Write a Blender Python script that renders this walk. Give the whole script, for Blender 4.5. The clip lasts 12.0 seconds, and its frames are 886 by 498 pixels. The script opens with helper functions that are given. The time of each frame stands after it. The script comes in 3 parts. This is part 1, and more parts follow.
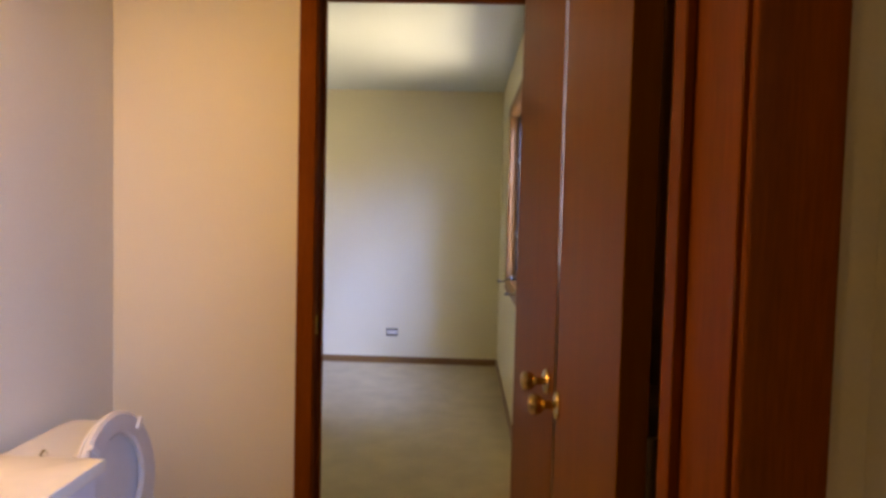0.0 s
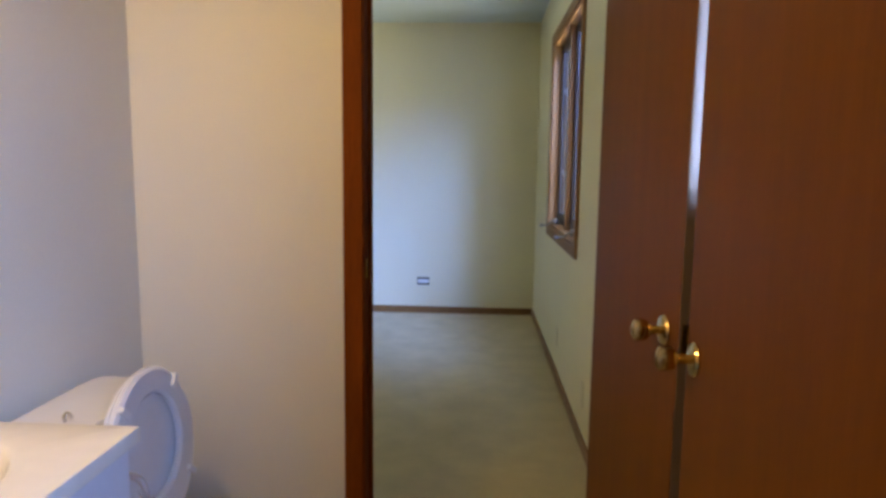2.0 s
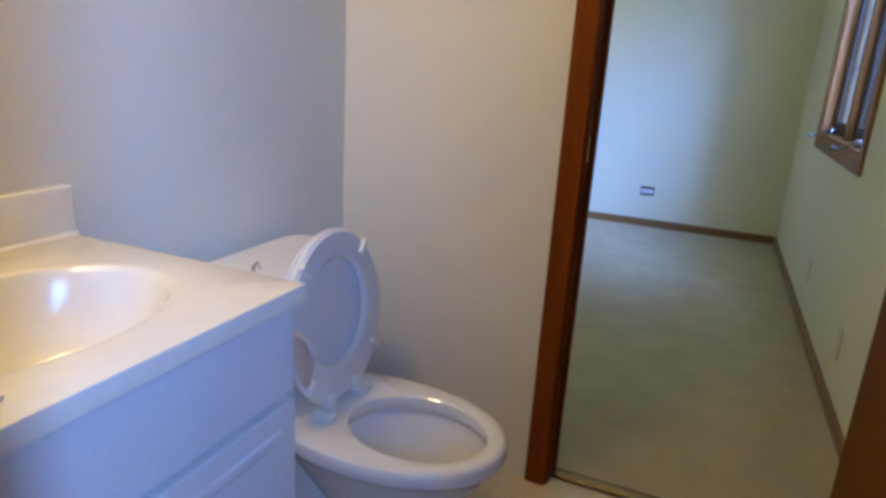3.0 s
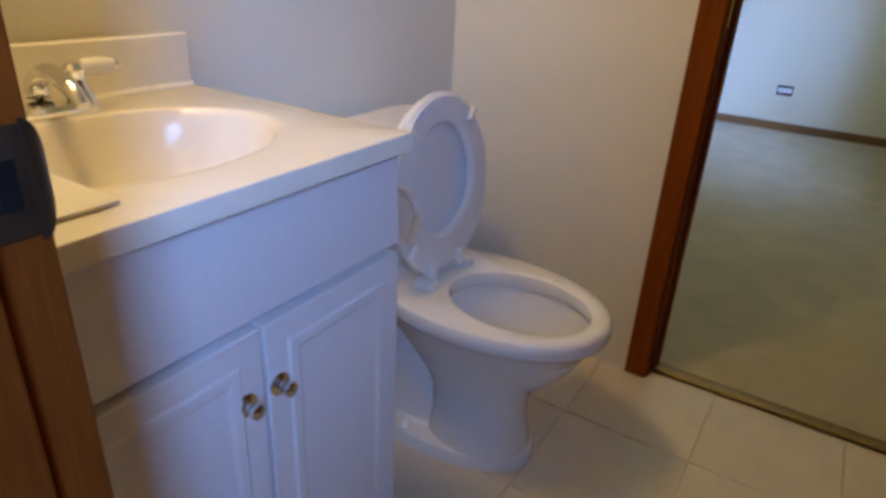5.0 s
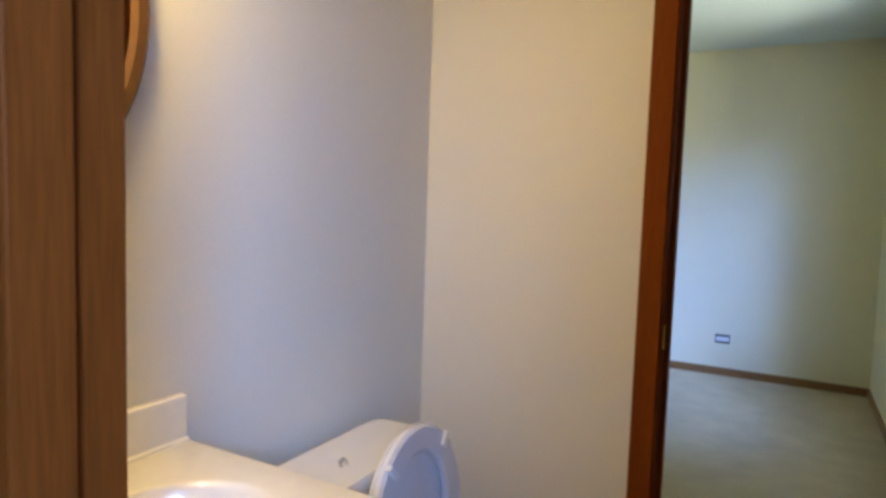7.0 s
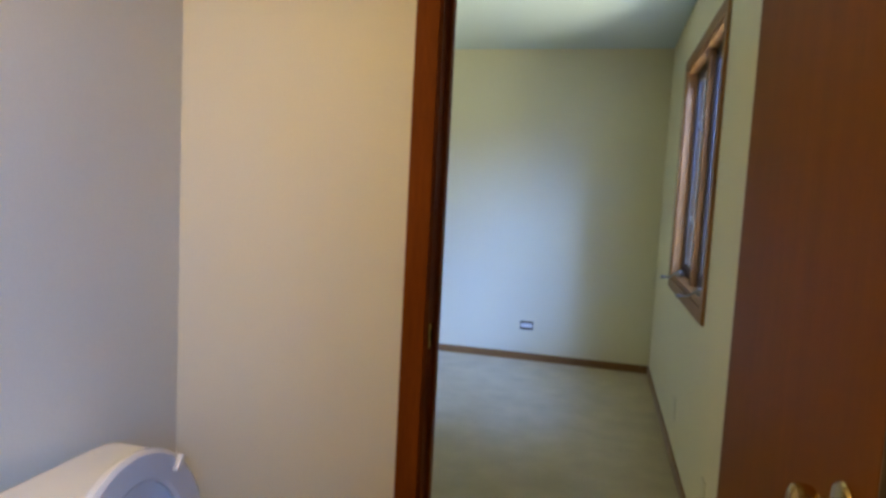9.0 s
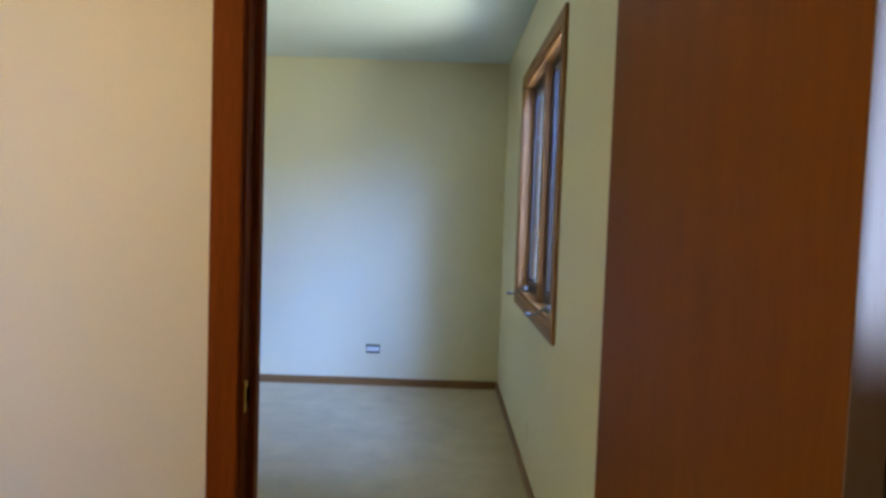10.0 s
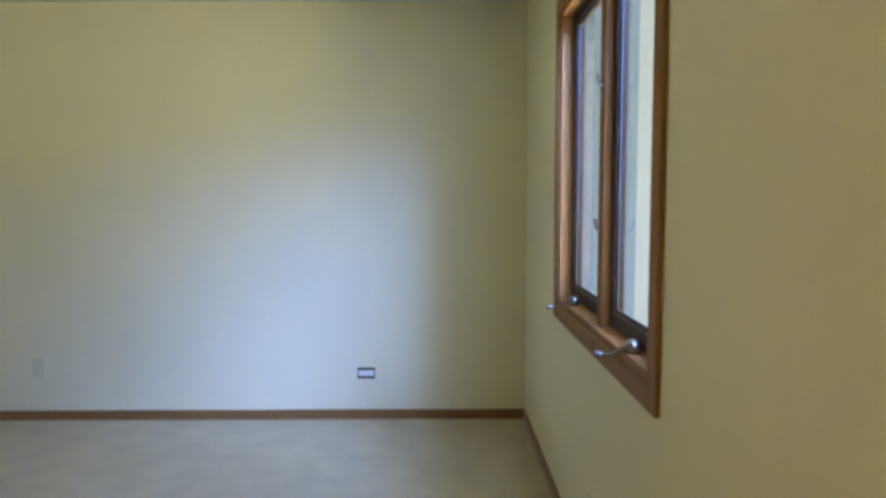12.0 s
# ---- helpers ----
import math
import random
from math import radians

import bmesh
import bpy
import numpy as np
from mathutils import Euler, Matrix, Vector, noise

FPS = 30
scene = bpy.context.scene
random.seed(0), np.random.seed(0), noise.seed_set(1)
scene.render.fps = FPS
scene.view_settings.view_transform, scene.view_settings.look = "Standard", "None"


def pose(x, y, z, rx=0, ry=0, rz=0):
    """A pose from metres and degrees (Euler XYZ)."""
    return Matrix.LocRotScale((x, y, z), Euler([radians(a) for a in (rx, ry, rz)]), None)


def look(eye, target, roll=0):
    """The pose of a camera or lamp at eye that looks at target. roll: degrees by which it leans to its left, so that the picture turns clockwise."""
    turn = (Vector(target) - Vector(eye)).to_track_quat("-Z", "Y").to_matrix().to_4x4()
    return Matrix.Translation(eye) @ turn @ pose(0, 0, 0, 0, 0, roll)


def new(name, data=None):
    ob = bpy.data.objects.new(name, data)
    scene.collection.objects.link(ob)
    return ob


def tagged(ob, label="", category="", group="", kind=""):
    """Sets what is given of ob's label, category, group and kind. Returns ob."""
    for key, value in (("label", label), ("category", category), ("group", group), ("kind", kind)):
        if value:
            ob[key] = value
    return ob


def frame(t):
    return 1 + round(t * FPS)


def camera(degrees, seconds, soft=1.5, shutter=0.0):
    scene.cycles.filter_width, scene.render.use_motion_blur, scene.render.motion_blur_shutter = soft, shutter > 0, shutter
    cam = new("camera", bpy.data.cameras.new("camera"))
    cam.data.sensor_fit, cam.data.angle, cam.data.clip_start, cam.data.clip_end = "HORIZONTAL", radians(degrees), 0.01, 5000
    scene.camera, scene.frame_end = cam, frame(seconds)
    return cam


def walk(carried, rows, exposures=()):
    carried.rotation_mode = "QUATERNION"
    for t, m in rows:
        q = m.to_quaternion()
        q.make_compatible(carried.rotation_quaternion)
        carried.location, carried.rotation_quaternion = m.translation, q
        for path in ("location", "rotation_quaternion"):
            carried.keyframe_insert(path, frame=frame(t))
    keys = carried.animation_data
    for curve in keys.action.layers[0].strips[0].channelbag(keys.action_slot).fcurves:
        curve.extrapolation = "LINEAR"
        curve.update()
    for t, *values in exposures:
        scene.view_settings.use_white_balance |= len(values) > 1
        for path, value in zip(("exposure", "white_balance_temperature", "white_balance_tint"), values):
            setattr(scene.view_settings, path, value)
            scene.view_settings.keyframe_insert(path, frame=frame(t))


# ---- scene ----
cam = camera(70.1, 12.0, soft=3.3)
PATH = [
    (0, (0.134, 0.077, 1.309), (0.072, 2.074, 1.215), 1.4),
    (0.5, (0.109, 0.147, 1.298), (0.049, 2.14, 1.142), 2.4),
    (1, (0.056, 0.186, 1.281), (-0.157, 2.165, 1.085), 1.3),
    (1.5, (0.021, 0.244, 1.256), (-0.177, 2.22, 1.019), 1.7),
    (2, (-0.025, 0.339, 1.236), (-0.132, 2.321, 0.988), 0.7),
    (2.5, (-0.033, 0.468, 1.19), (-0.365, 2.411, 0.85), 1.5),
    (3, (-0.071, 0.595, 1.119), (-0.802, 2.373, 0.565), 3.5),
    (3.5, (-0.092, 0.625, 1.084), (-0.982, 2.284, 0.41), 2.9),
    (3.7, (-0.098, 0.626, 1.062), (-1.025, 2.233, 0.316), 2.9),
    (5.3, (-0.084, 0.613, 1.027), (-1.041, 2.154, 0.185), 2.9),
    (5.5, (-0.084, 0.614, 1.054), (-1.071, 2.169, 0.276), 2.3),
    (6, (-0.085, 0.588, 1.14), (-1.052, 2.258, 0.613), 1.3),
    (6.5, (-0.088, 0.551, 1.208), (-1.042, 2.276, 0.87), 1.7),
    (7, (-0.092, 0.537, 1.27), (-1.049, 2.286, 1.112), 1.9),
    (7.2, (-0.089, 0.53, 1.281), (-1.035, 2.288, 1.166), 1.8),
    (9, (0.03, 0.719, 1.285), (-0.447, 2.653, 1.114), 3.0),
    (9.5, (0.016, 0.844, 1.313), (-0.143, 2.836, 1.241), 2.4),
    (10, (0.015, 0.984, 1.297), (0.017, 2.981, 1.195), 2.0),
    (10.5, (0.03, 1.29, 1.285), (-0.073, 3.284, 1.158), 2.1),
    (11, (0.043, 1.502, 1.304), (-0.02, 3.497, 1.166), 0.8),
    (11.5, (0.009, 1.787, 1.32), (0.071, 3.783, 1.212), 0.1),
    (12, (-0.031, 2.019, 1.308), (-0.027, 4.013, 1.153), -0.2),
]
walk(cam, [(t, look(eye, target, roll)) for t, eye, target, roll in PATH],
     [(0, 0.04, 9800, 30), (0.5, -0.06, 8600, 23), (1.0, 0.0, 7800, 20), (2.0, 0.0, 7000, 16), (2.5, 0.0, 6900, 14), (3.0, 0.0, 6000, 10), (3.7, -0.03, 6400, 10), (5.5, -0.04, 6900, 12), (7.0, 0.02, 6700, 10), (9.0, -0.06, 6900, 9),
      (10.0, 0.03, 6600, 9), (10.5, 0.03, 6500, 9), (11.5, 0.0, 6700, 9), (12.0, 0.11, 7400, 11)])

# ---- world, sun, large lights ----
world = bpy.data.worlds.new("sky")
scene.world = world
world.use_nodes = True
sky = world.node_tree.nodes.new("ShaderNodeTexSky")
sky.sky_type = "NISHITA"
sky.sun_disc = False
sky.sun_elevation = radians(50)
sky.sun_rotation = radians(217)
background = world.node_tree.nodes["Background"]
background.inputs["Strength"].default_value = 0.1
world.node_tree.links.new(sky.outputs["Color"], background.inputs["Color"])


def lamp(name, kind, m, energy, colour, **settings):
    data = bpy.data.lights.new(name, kind)
    data.energy, data.color = energy, colour
    if kind == "AREA":
        data.shape, data.size, data.size_y = "RECTANGLE", settings["size"], settings["size_y"]
        data.spread = radians(settings.get("spread", 180))
    if kind == "SUN":
        data.angle = radians(0.5)
    if kind == "POINT":
        data.shadow_soft_size = settings["radius"]
    ob = new(name, data)
    ob.matrix_world = m
    return ob


SKYLIGHT = (0.42, 0.60, 1.0)
DEEP_SKY = (0.19, 0.355, 1.0)
HALL_SKY = (0.22, 0.42, 1.0)
GROUND = (0.96, 1.0, 0.84)
TUNGSTEN = (1.0, 0.72, 0.33)
lamp("sun", "SUN", look((-6, -8, 12), (0, 0, 0)), 3.5, (1.0, 0.95, 0.87))
# area lamps standing in for daylight; bedroom and hall ones hang outside the windows
lamp("bedroom_daylight", "AREA", look((2.30, 2.50, 3.00), (-0.95, 5.714, 0.60)), 200, DEEP_SKY, size=1.75, size_y=1.6, spread=90)
# added fill for bounce off the ground, also lifts the bedroom's ambient
lamp("bedroom_ground_fill", "AREA", look((1.90, 4.20, 0.70), (-2.0, 4.40, 1.50)), 130, GROUND, size=2.2, size_y=1.0, spread=170)
# narrow added lamp in the bathroom window, aimed only at the door's latch edge
lamp("door_edge_daylight", "AREA", look((0.478, 1.235, 1.62), (0.364, 1.484, 1.62)), 0.5, SKYLIGHT, size=0.06, size_y=0.82, spread=24)
lamp("hall_daylight", "AREA", look((0.90, -0.30, 1.78), (-1.05, 1.75, 0.95)), 9.2, HALL_SKY, size=0.50, size_y=0.55, spread=62)
# bulb of the vanity light
lamp("vanity_bulb_light", "POINT", pose(-0.97, 1.06, 1.94), 6.1, TUNGSTEN, radius=0.06)
# added downward fill below the bulb, brightens counter and basin
lamp("counter_fill_light", "AREA", look((-0.98, 1.06, 1.90), (-0.76, 1.20, 0.9)), 5.2, TUNGSTEN, size=0.28, size_y=0.08)
# added warm fill lamp, out of view, to lift the hall side
lamp("hall_fill_light", "POINT", pose(-1.10, -0.70, 2.28), 6.5, TUNGSTEN, radius=0.06)


# ---- materials ----
def material(name, base, rough=0.6, metal=0.0, **opt):
    """Two-scale noise colour, optional stretched grain and bump."""
    mat = bpy.data.materials.new(name)
    mat.use_nodes = True
    nodes, links = mat.node_tree.nodes, mat.node_tree.links
    bsdf = nodes["Principled BSDF"]
    bsdf.inputs["Roughness"].default_value = rough
    bsdf.inputs["Metallic"].default_value = metal
    bsdf.inputs["Base Color"].default_value = (*base, 1)
    if "coat" in opt:
        bsdf.inputs["Coat Weight"].default_value = opt["coat"]
        bsdf.inputs["Coat Roughness"].default_value = 0.15
    if "spec" in opt:
        bsdf.inputs["Specular IOR Level"].default_value = opt["spec"]
    coord = nodes.new("ShaderNodeTexCoord")
    mapping = nodes.new("ShaderNodeMapping")
    mapping.inputs["Scale"].default_value = opt.get("stretch", (1, 1, 1))
    links.new(coord.outputs["Object"], mapping.inputs["Vector"])
    vary = opt.get("vary", 0.0)
    if vary:
        big = nodes.new("ShaderNodeTexNoise")
        big.inputs["Scale"].default_value = opt.get("big", 1.5)
        big.inputs["Detail"].default_value = opt.get("big_detail", 4)
        big.inputs["Roughness"].default_value = opt.get("big_rough", 0.55)
        fine = nodes.new("ShaderNodeTexNoise")
        fine.inputs["Scale"].default_value = opt.get("fine", 60)
        fine.inputs["Detail"].default_value = 5
        for n in (big, fine):
            links.new(mapping.outputs["Vector"], n.inputs["Vector"])
        mix = nodes.new("ShaderNodeMath")
        mix.operation = "MULTIPLY_ADD"
        links.new(fine.outputs["Fac"], mix.inputs[0])
        mix.inputs[1].default_value = opt.get("fine_share", 0.5)
        half = nodes.new("ShaderNodeMath")
        half.operation = "MULTIPLY"
        half.inputs[1].default_value = 1 - opt.get("fine_share", 0.5)
        links.new(big.outputs["Fac"], half.inputs[0])
        links.new(half.outputs[0], mix.inputs[2])
        ramp = nodes.new("ShaderNodeValToRGB")
        ramp.color_ramp.elements[0].position, ramp.color_ramp.elements[1].position = 0.35, 0.65
        second = opt.get("second", tuple(c * (1 - vary) for c in base))
        ramp.color_ramp.elements[0].color = (*second, 1)
        ramp.color_ramp.elements[1].color = (*[min(1, c * (1 + vary * 0.35)) for c in base], 1)
        links.new(mix.outputs[0], ramp.inputs["Fac"])
        links.new(ramp.outputs["Color"], bsdf.inputs["Base Color"])
        if opt.get("bump", 0):
            bump = nodes.new("ShaderNodeBump")
            bump.inputs["Strength"].default_value = opt["bump"]
            bump.inputs["Distance"].default_value = opt.get("depth", 0.002)
            links.new(fine.outputs["Fac"], bump.inputs["Height"])
            links.new(bump.outputs["Normal"], bsdf.inputs["Normal"])
    return mat


M = dict(
    bath_paint=material("bath_paint", (0.78, 0.735, 0.60), 0.55, vary=0.05, big=1.2, fine=220, bump=0.25, depth=0.001),
    bed_paint=material("bed_paint", (0.80, 0.735, 0.51), 0.6, vary=0.05, big=1.0, fine=220, bump=0.25, depth=0.001),
    hall_paint=material("hall_paint", (0.70, 0.66, 0.55), 0.6, vary=0.05, big=1.0, fine=220, bump=0.25, depth=0.001),
    ceiling=material("ceiling_paint", (0.67, 0.75, 0.72), 0.8, vary=0.04, fine=120, bump=0.4, depth=0.002),
    carpet=material("carpet_pile", (0.63, 0.525, 0.335), 0.95, vary=0.15, big=5.5, big_detail=9, fine=260, fine_share=0.40, bump=1.0, depth=0.008, spec=0.1),
    tile=material("floor_tile", (0.72, 0.62, 0.45), 0.35, vary=0.10, big=5, fine=90, fine_share=0.3, bump=0.06, depth=0.001),
    grout=material("grout", (0.66, 0.57, 0.43), 0.9, vary=0.15, fine=150, bump=0.3),
    door=material("door_veneer", (0.165, 0.054, 0.006), 0.5, spec=0.06, vary=0.15, big=3.0, fine=30, stretch=(9, 9, 0.55), bump=0.05, depth=0.0006),
    casing=material("stained_casing", (0.215, 0.051, 0.007), 0.45, spec=0.05, vary=0.30, big=3.5, fine=40, stretch=(9, 9, 0.5), bump=0.06, depth=0.0006),
    casing_h=material("stained_trim", (0.215, 0.051, 0.007), 0.45, spec=0.05, vary=0.30, big=3.5, fine=40, stretch=(0.5, 9, 9), bump=0.06, depth=0.0006),
    # paler than the door: part of the daylight on the edge is in its colour
    edge=material("lightened_door_edge", (0.24, 0.165, 0.12), 0.40, vary=0.12, fine=50, stretch=(6, 6, 0.6)),
    base=material("baseboard_wood", (0.26, 0.12, 0.04), 0.4, vary=0.25, big=2, fine=30, stretch=(0.6, 0.6, 8), bump=0.05, depth=0.0006),
    oak=material("window_oak", (0.30, 0.145, 0.05), 0.45, spec=0.12, vary=0.25, big=3, fine=40, stretch=(8, 8, 0.6), bump=0.05, depth=0.0006),
    pale_oak=material("window_jamb_oak", (0.26, 0.125, 0.045), 0.5, spec=0.12, vary=0.2, big=3, fine=40, stretch=(8, 8, 0.6), bump=0.05, depth=0.0006),
    gap_shade=material("threshold_gap_shade", (0.045, 0.030, 0.014), 0.9, vary=0.3, fine=60),
    # darker than the oak: the sash's backlit shade is put into the colour
    sash=material("backlit_sash", (0.055, 0.036, 0.025), 0.5, spec=0.15, vary=0.25, big=3, fine=40, stretch=(8, 8, 0.6)),
    mirror_wood=material("mirror_wood", (0.15, 0.072, 0.028), 0.5, spec=0.2, vary=0.25, big=3, fine=40),
    gasket=material("black_gasket", (0.02, 0.018, 0.016), 0.6),
    china=material("vitreous_china", (0.80, 0.78, 0.74), 0.12, vary=0.03, big=3, fine=20, coat=0.4),
    seat=material("seat_plastic", (0.82, 0.81, 0.79), 0.15, coat=0.5, vary=0.03, big=3, fine=30),
    marble=material("cultured_marble", (0.90, 0.845, 0.71), 0.19, vary=0.05, big=6, fine=30, coat=0.4),
    white_paint=material("cabinet_paint", (0.78, 0.78, 0.78), 0.38, vary=0.04, big=3, fine=90, bump=0.06, depth=0.0006),
    toe=material("toe_kick_grey", (0.25, 0.24, 0.23), 0.6, vary=0.1, fine=60),
    chrome=material("chrome", (0.88, 0.88, 0.88), 0.16, 1.0, vary=0.08, fine=40),
    bright_wire=material("bright_wire", (0.95, 0.95, 0.96), 0.48, 1.0, vary=0.06, fine=40),
    brass=material("brass", (0.66, 0.47, 0.20), 0.2, 1.0, vary=0.15, fine=40),
    zinc=material("grey_metal", (0.26, 0.25, 0.24), 0.35, 1.0, vary=0.15, fine=60),
    nickel=material("dark_chrome", (0.66, 0.66, 0.67), 0.16, 1.0, vary=0.1, fine=40),
    dull_brass=material("dull_brass", (0.40, 0.27, 0.10), 0.5, 1.0, vary=0.25, fine=60),
    bronze=material("dark_bronze", (0.06, 0.036, 0.018), 0.6, 0.6, vary=0.2, fine=60),
    dark=material("dark_box", (0.014, 0.012, 0.010), 0.8, spec=0.05, vary=0.2, fine=60),
    plastic=material("white_plastic", (0.80, 0.79, 0.75), 0.35, vary=0.03, fine=40),
    ivory=material("ivory_plastic", (0.72, 0.66, 0.46), 0.4, vary=0.05, fine=40),
    porcelain=material("white_porcelain", (0.82, 0.80, 0.76), 0.12, vary=0.02, fine=20),
    card=material("white_card", (0.80, 0.77, 0.70), 0.7, vary=0.04, fine=60),
    mirror=material("mirror_silver", (0.9, 0.9, 0.9), 0.02, 1.0),
    siding=material("pale_siding", (0.38, 0.56, 0.76), 0.6, vary=0.08, fine=20),
    bright_view=material("bright_view_blue", (0.78, 0.88, 0.97), 0.5, vary=0.05, fine=30),
    roof=material("roof_shingle", (0.10, 0.09, 0.085), 0.9, vary=0.3, fine=20, bump=0.4),
    lawn=material("lawn", (0.10, 0.14, 0.04), 0.95, vary=0.4, big=0.4, fine=30, bump=0.6, depth=0.02),
    leaf=material("leaves", (0.06, 0.11, 0.03), 0.7, vary=0.4, big=2, fine=20),
    bark=material("bark", (0.12, 0.09, 0.06), 0.9, vary=0.3, fine=20, bump=0.5),
)


def glass_material():
    mat = bpy.data.materials.new("window_glass")
    mat.use_nodes = True
    bsdf = mat.node_tree.nodes["Principled BSDF"]
    bsdf.inputs["Base Color"].default_value = (0.93, 0.97, 0.98, 1)
    bsdf.inputs["Roughness"].default_value = 0.0
    bsdf.inputs["IOR"].default_value = 1.45
    bsdf.inputs["Transmission Weight"].default_value = 1.0
    return mat


M["glass"] = glass_material()


# ---- mesh helpers ----
ORIGIN = {}


def box(bm, x0, x1, y0, y1, z0, z1, bevel=0.0, segments=2):
    made = bmesh.ops.create_cube(bm, size=1.0)["verts"]
    for v in made:
        v.co = Vector((x0 + (v.co.x + 0.5) * (x1 - x0), y0 + (v.co.y + 0.5) * (y1 - y0), z0 + (v.co.z + 0.5) * (z1 - z0)))
    if bevel:
        edges = list({e for v in made for e in v.link_edges})
        bmesh.ops.bevel(bm, geom=edges, offset=bevel, segments=segments, profile=0.5, affect="EDGES", clamp_overlap=True)
    return bm


def boxed(*args, **kw):
    return box(bmesh.new(), *args, **kw)


def loft(rings, close_start=True, close_end=True):
    """A skin over rings of equally many points."""
    bm = bmesh.new()
    rows = [[bm.verts.new(p) for p in ring] for ring in rings]
    for a, b in zip(rows, rows[1:]):
        for i in range(len(a)):
            j = (i + 1) % len(a)
            bm.faces.new((a[i], a[j], b[j], b[i]))
    if close_start:
        bm.faces.new(rows[0][::-1])
    if close_end:
        bm.faces.new(rows[-1])
    bmesh.ops.recalc_face_normals(bm, faces=bm.faces)
    return bm


def oval(cx, cy, z, a, b, n=40, power=2.0):
    out = []
    for i in range(n):
        t = 2 * math.pi * i / n
        c, s = math.cos(t), math.sin(t)
        out.append((cx + a * math.copysign(abs(c) ** (2 / power), c), cy + b * math.copysign(abs(s) ** (2 / power), s), z))
    return out


def turned(profile, m, n=24):
    """A body of revolution: profile of (radius, height) about the axis z of the pose m."""
    rings = [[m @ Vector((r * math.cos(2 * math.pi * i / n), r * math.sin(2 * math.pi * i / n), h)) for i in range(n)] for r, h in profile]
    return loft(rings)


def rod(points, radius, n=12):
    """A round rod along points, with its ends closed."""
    pts = [Vector(p) for p in points]
    rings = []
    for i, p in enumerate(pts):
        d = (pts[min(i + 1, len(pts) - 1)] - pts[max(i - 1, 0)]).normalized()
        q = d.to_track_quat("Z", "Y")
        r = radius[i] if isinstance(radius, (list, tuple)) else radius
        rings.append([p + q @ Vector((r * math.cos(2 * math.pi * k / n), r * math.sin(2 * math.pi * k / n), 0)) for k in range(n)])
    return loft(rings)


def smooth_path(points, steps=6):
    """Catmull-Rom points through the given ones."""
    p = [Vector(q) for q in points]
    p = [p[0] * 2 - p[1], *p, p[-1] * 2 - p[-2]]
    out = []
    for i in range(1, len(p) - 2):
        for k in range(steps):
            t = k / steps
            out.append(0.5 * ((2 * p[i]) + (p[i + 1] - p[i - 1]) * t + (2 * p[i - 1] - 5 * p[i] + 4 * p[i + 1] - p[i + 2]) * t * t
                              + (3 * p[i] - 3 * p[i + 1] + p[i + 2] - p[i - 1]) * t ** 3))
    out.append(p[-2])
    return out


def mesh_of(name, bm, mat, smooth=False):
    data = bpy.data.meshes.new(name)
    bm.to_mesh(data)
    bm.free()
    data.materials.append(mat)
    if smooth:
        data.shade_smooth()
        data.set_sharp_from_angle(angle=radians(38))
    return data


def thing(name, place, label, category, group="", kind=""):
    ob = new(name)
    ob.empty_display_size = 0.1
    ob.location = place
    ORIGIN[ob] = Vector(place)
    return tagged(ob, label, category, group, kind)


def part(name, bm, mat, parent, label="", smooth=False):
    """A mesh, given in world metres, as one part under a thing or a part."""
    bmesh.ops.recalc_face_normals(bm, faces=bm.faces)
    bm.transform(Matrix.Translation(-ORIGIN[parent]))
    ob = new(name, mesh_of(name, bm, mat, smooth))
    ob.parent = parent
    ORIGIN[ob] = ORIGIN[parent]
    return tagged(ob, label)


def solid(name, bm, mat, label, category, group="", kind="", smooth=False):
    """A top-level thing of one mesh."""
    ob = new(name, mesh_of(name, bm, mat, smooth))
    ORIGIN[ob] = Vector((0, 0, 0))
    return tagged(ob, label, category, group, kind)


def wall_x(name, x0, x1, y0, y1, z0, z1, openings, mat, label):
    """A wall that runs along y, with openings (y0, y1, z0, z1) through it."""
    bm = bmesh.new()
    y = y0
    for a, b, c, d in sorted(openings):
        box(bm, x0, x1, y, a, z0, z1)
        if c > z0:
            box(bm, x0, x1, a, b, z0, c)
        if d < z1:
            box(bm, x0, x1, a, b, d, z1)
        y = b
    box(bm, x0, x1, y, y1, z0, z1)
    return solid(name, bm, mat, label, "wall", kind="structure")


def wall_y(name, y0, y1, x0, x1, z0, z1, openings, mat, label):
    bm = bmesh.new()
    x = x0
    for a, b, c, d in sorted(openings):
        box(bm, x, a, y0, y1, z0, z1)
        if c > z0:
            box(bm, a, b, y0, y1, z0, c)
        if d < z1:
            box(bm, a, b, y0, y1, d, z1)
        x = b
    box(bm, x, x1, y0, y1, z0, z1)
    return solid(name, bm, mat, label, "wall", kind="structure")


# ---- plan ----
RIGHT = 0.464          # inner face of the outer wall
OUT = 0.556            # its outer face
FAR = 5.714            # far wall of the bedroom
BATH_Y0, BATH_Y1 = 0.765, 2.15
HALL_Y1 = 0.59
BED_Y0 = 2.245
BED_LEFT = -3.30
HALL_LEFT, HALL_Y0 = -1.60, -2.60
TOP = 2.44
BED_WIN = (3.475, 4.665, 0.865, 2.07)
BATH_WIN = (1.17, 1.43, 1.10, 2.02)
HALL_WIN = (-0.42, 0.24, 0.85, 2.05)

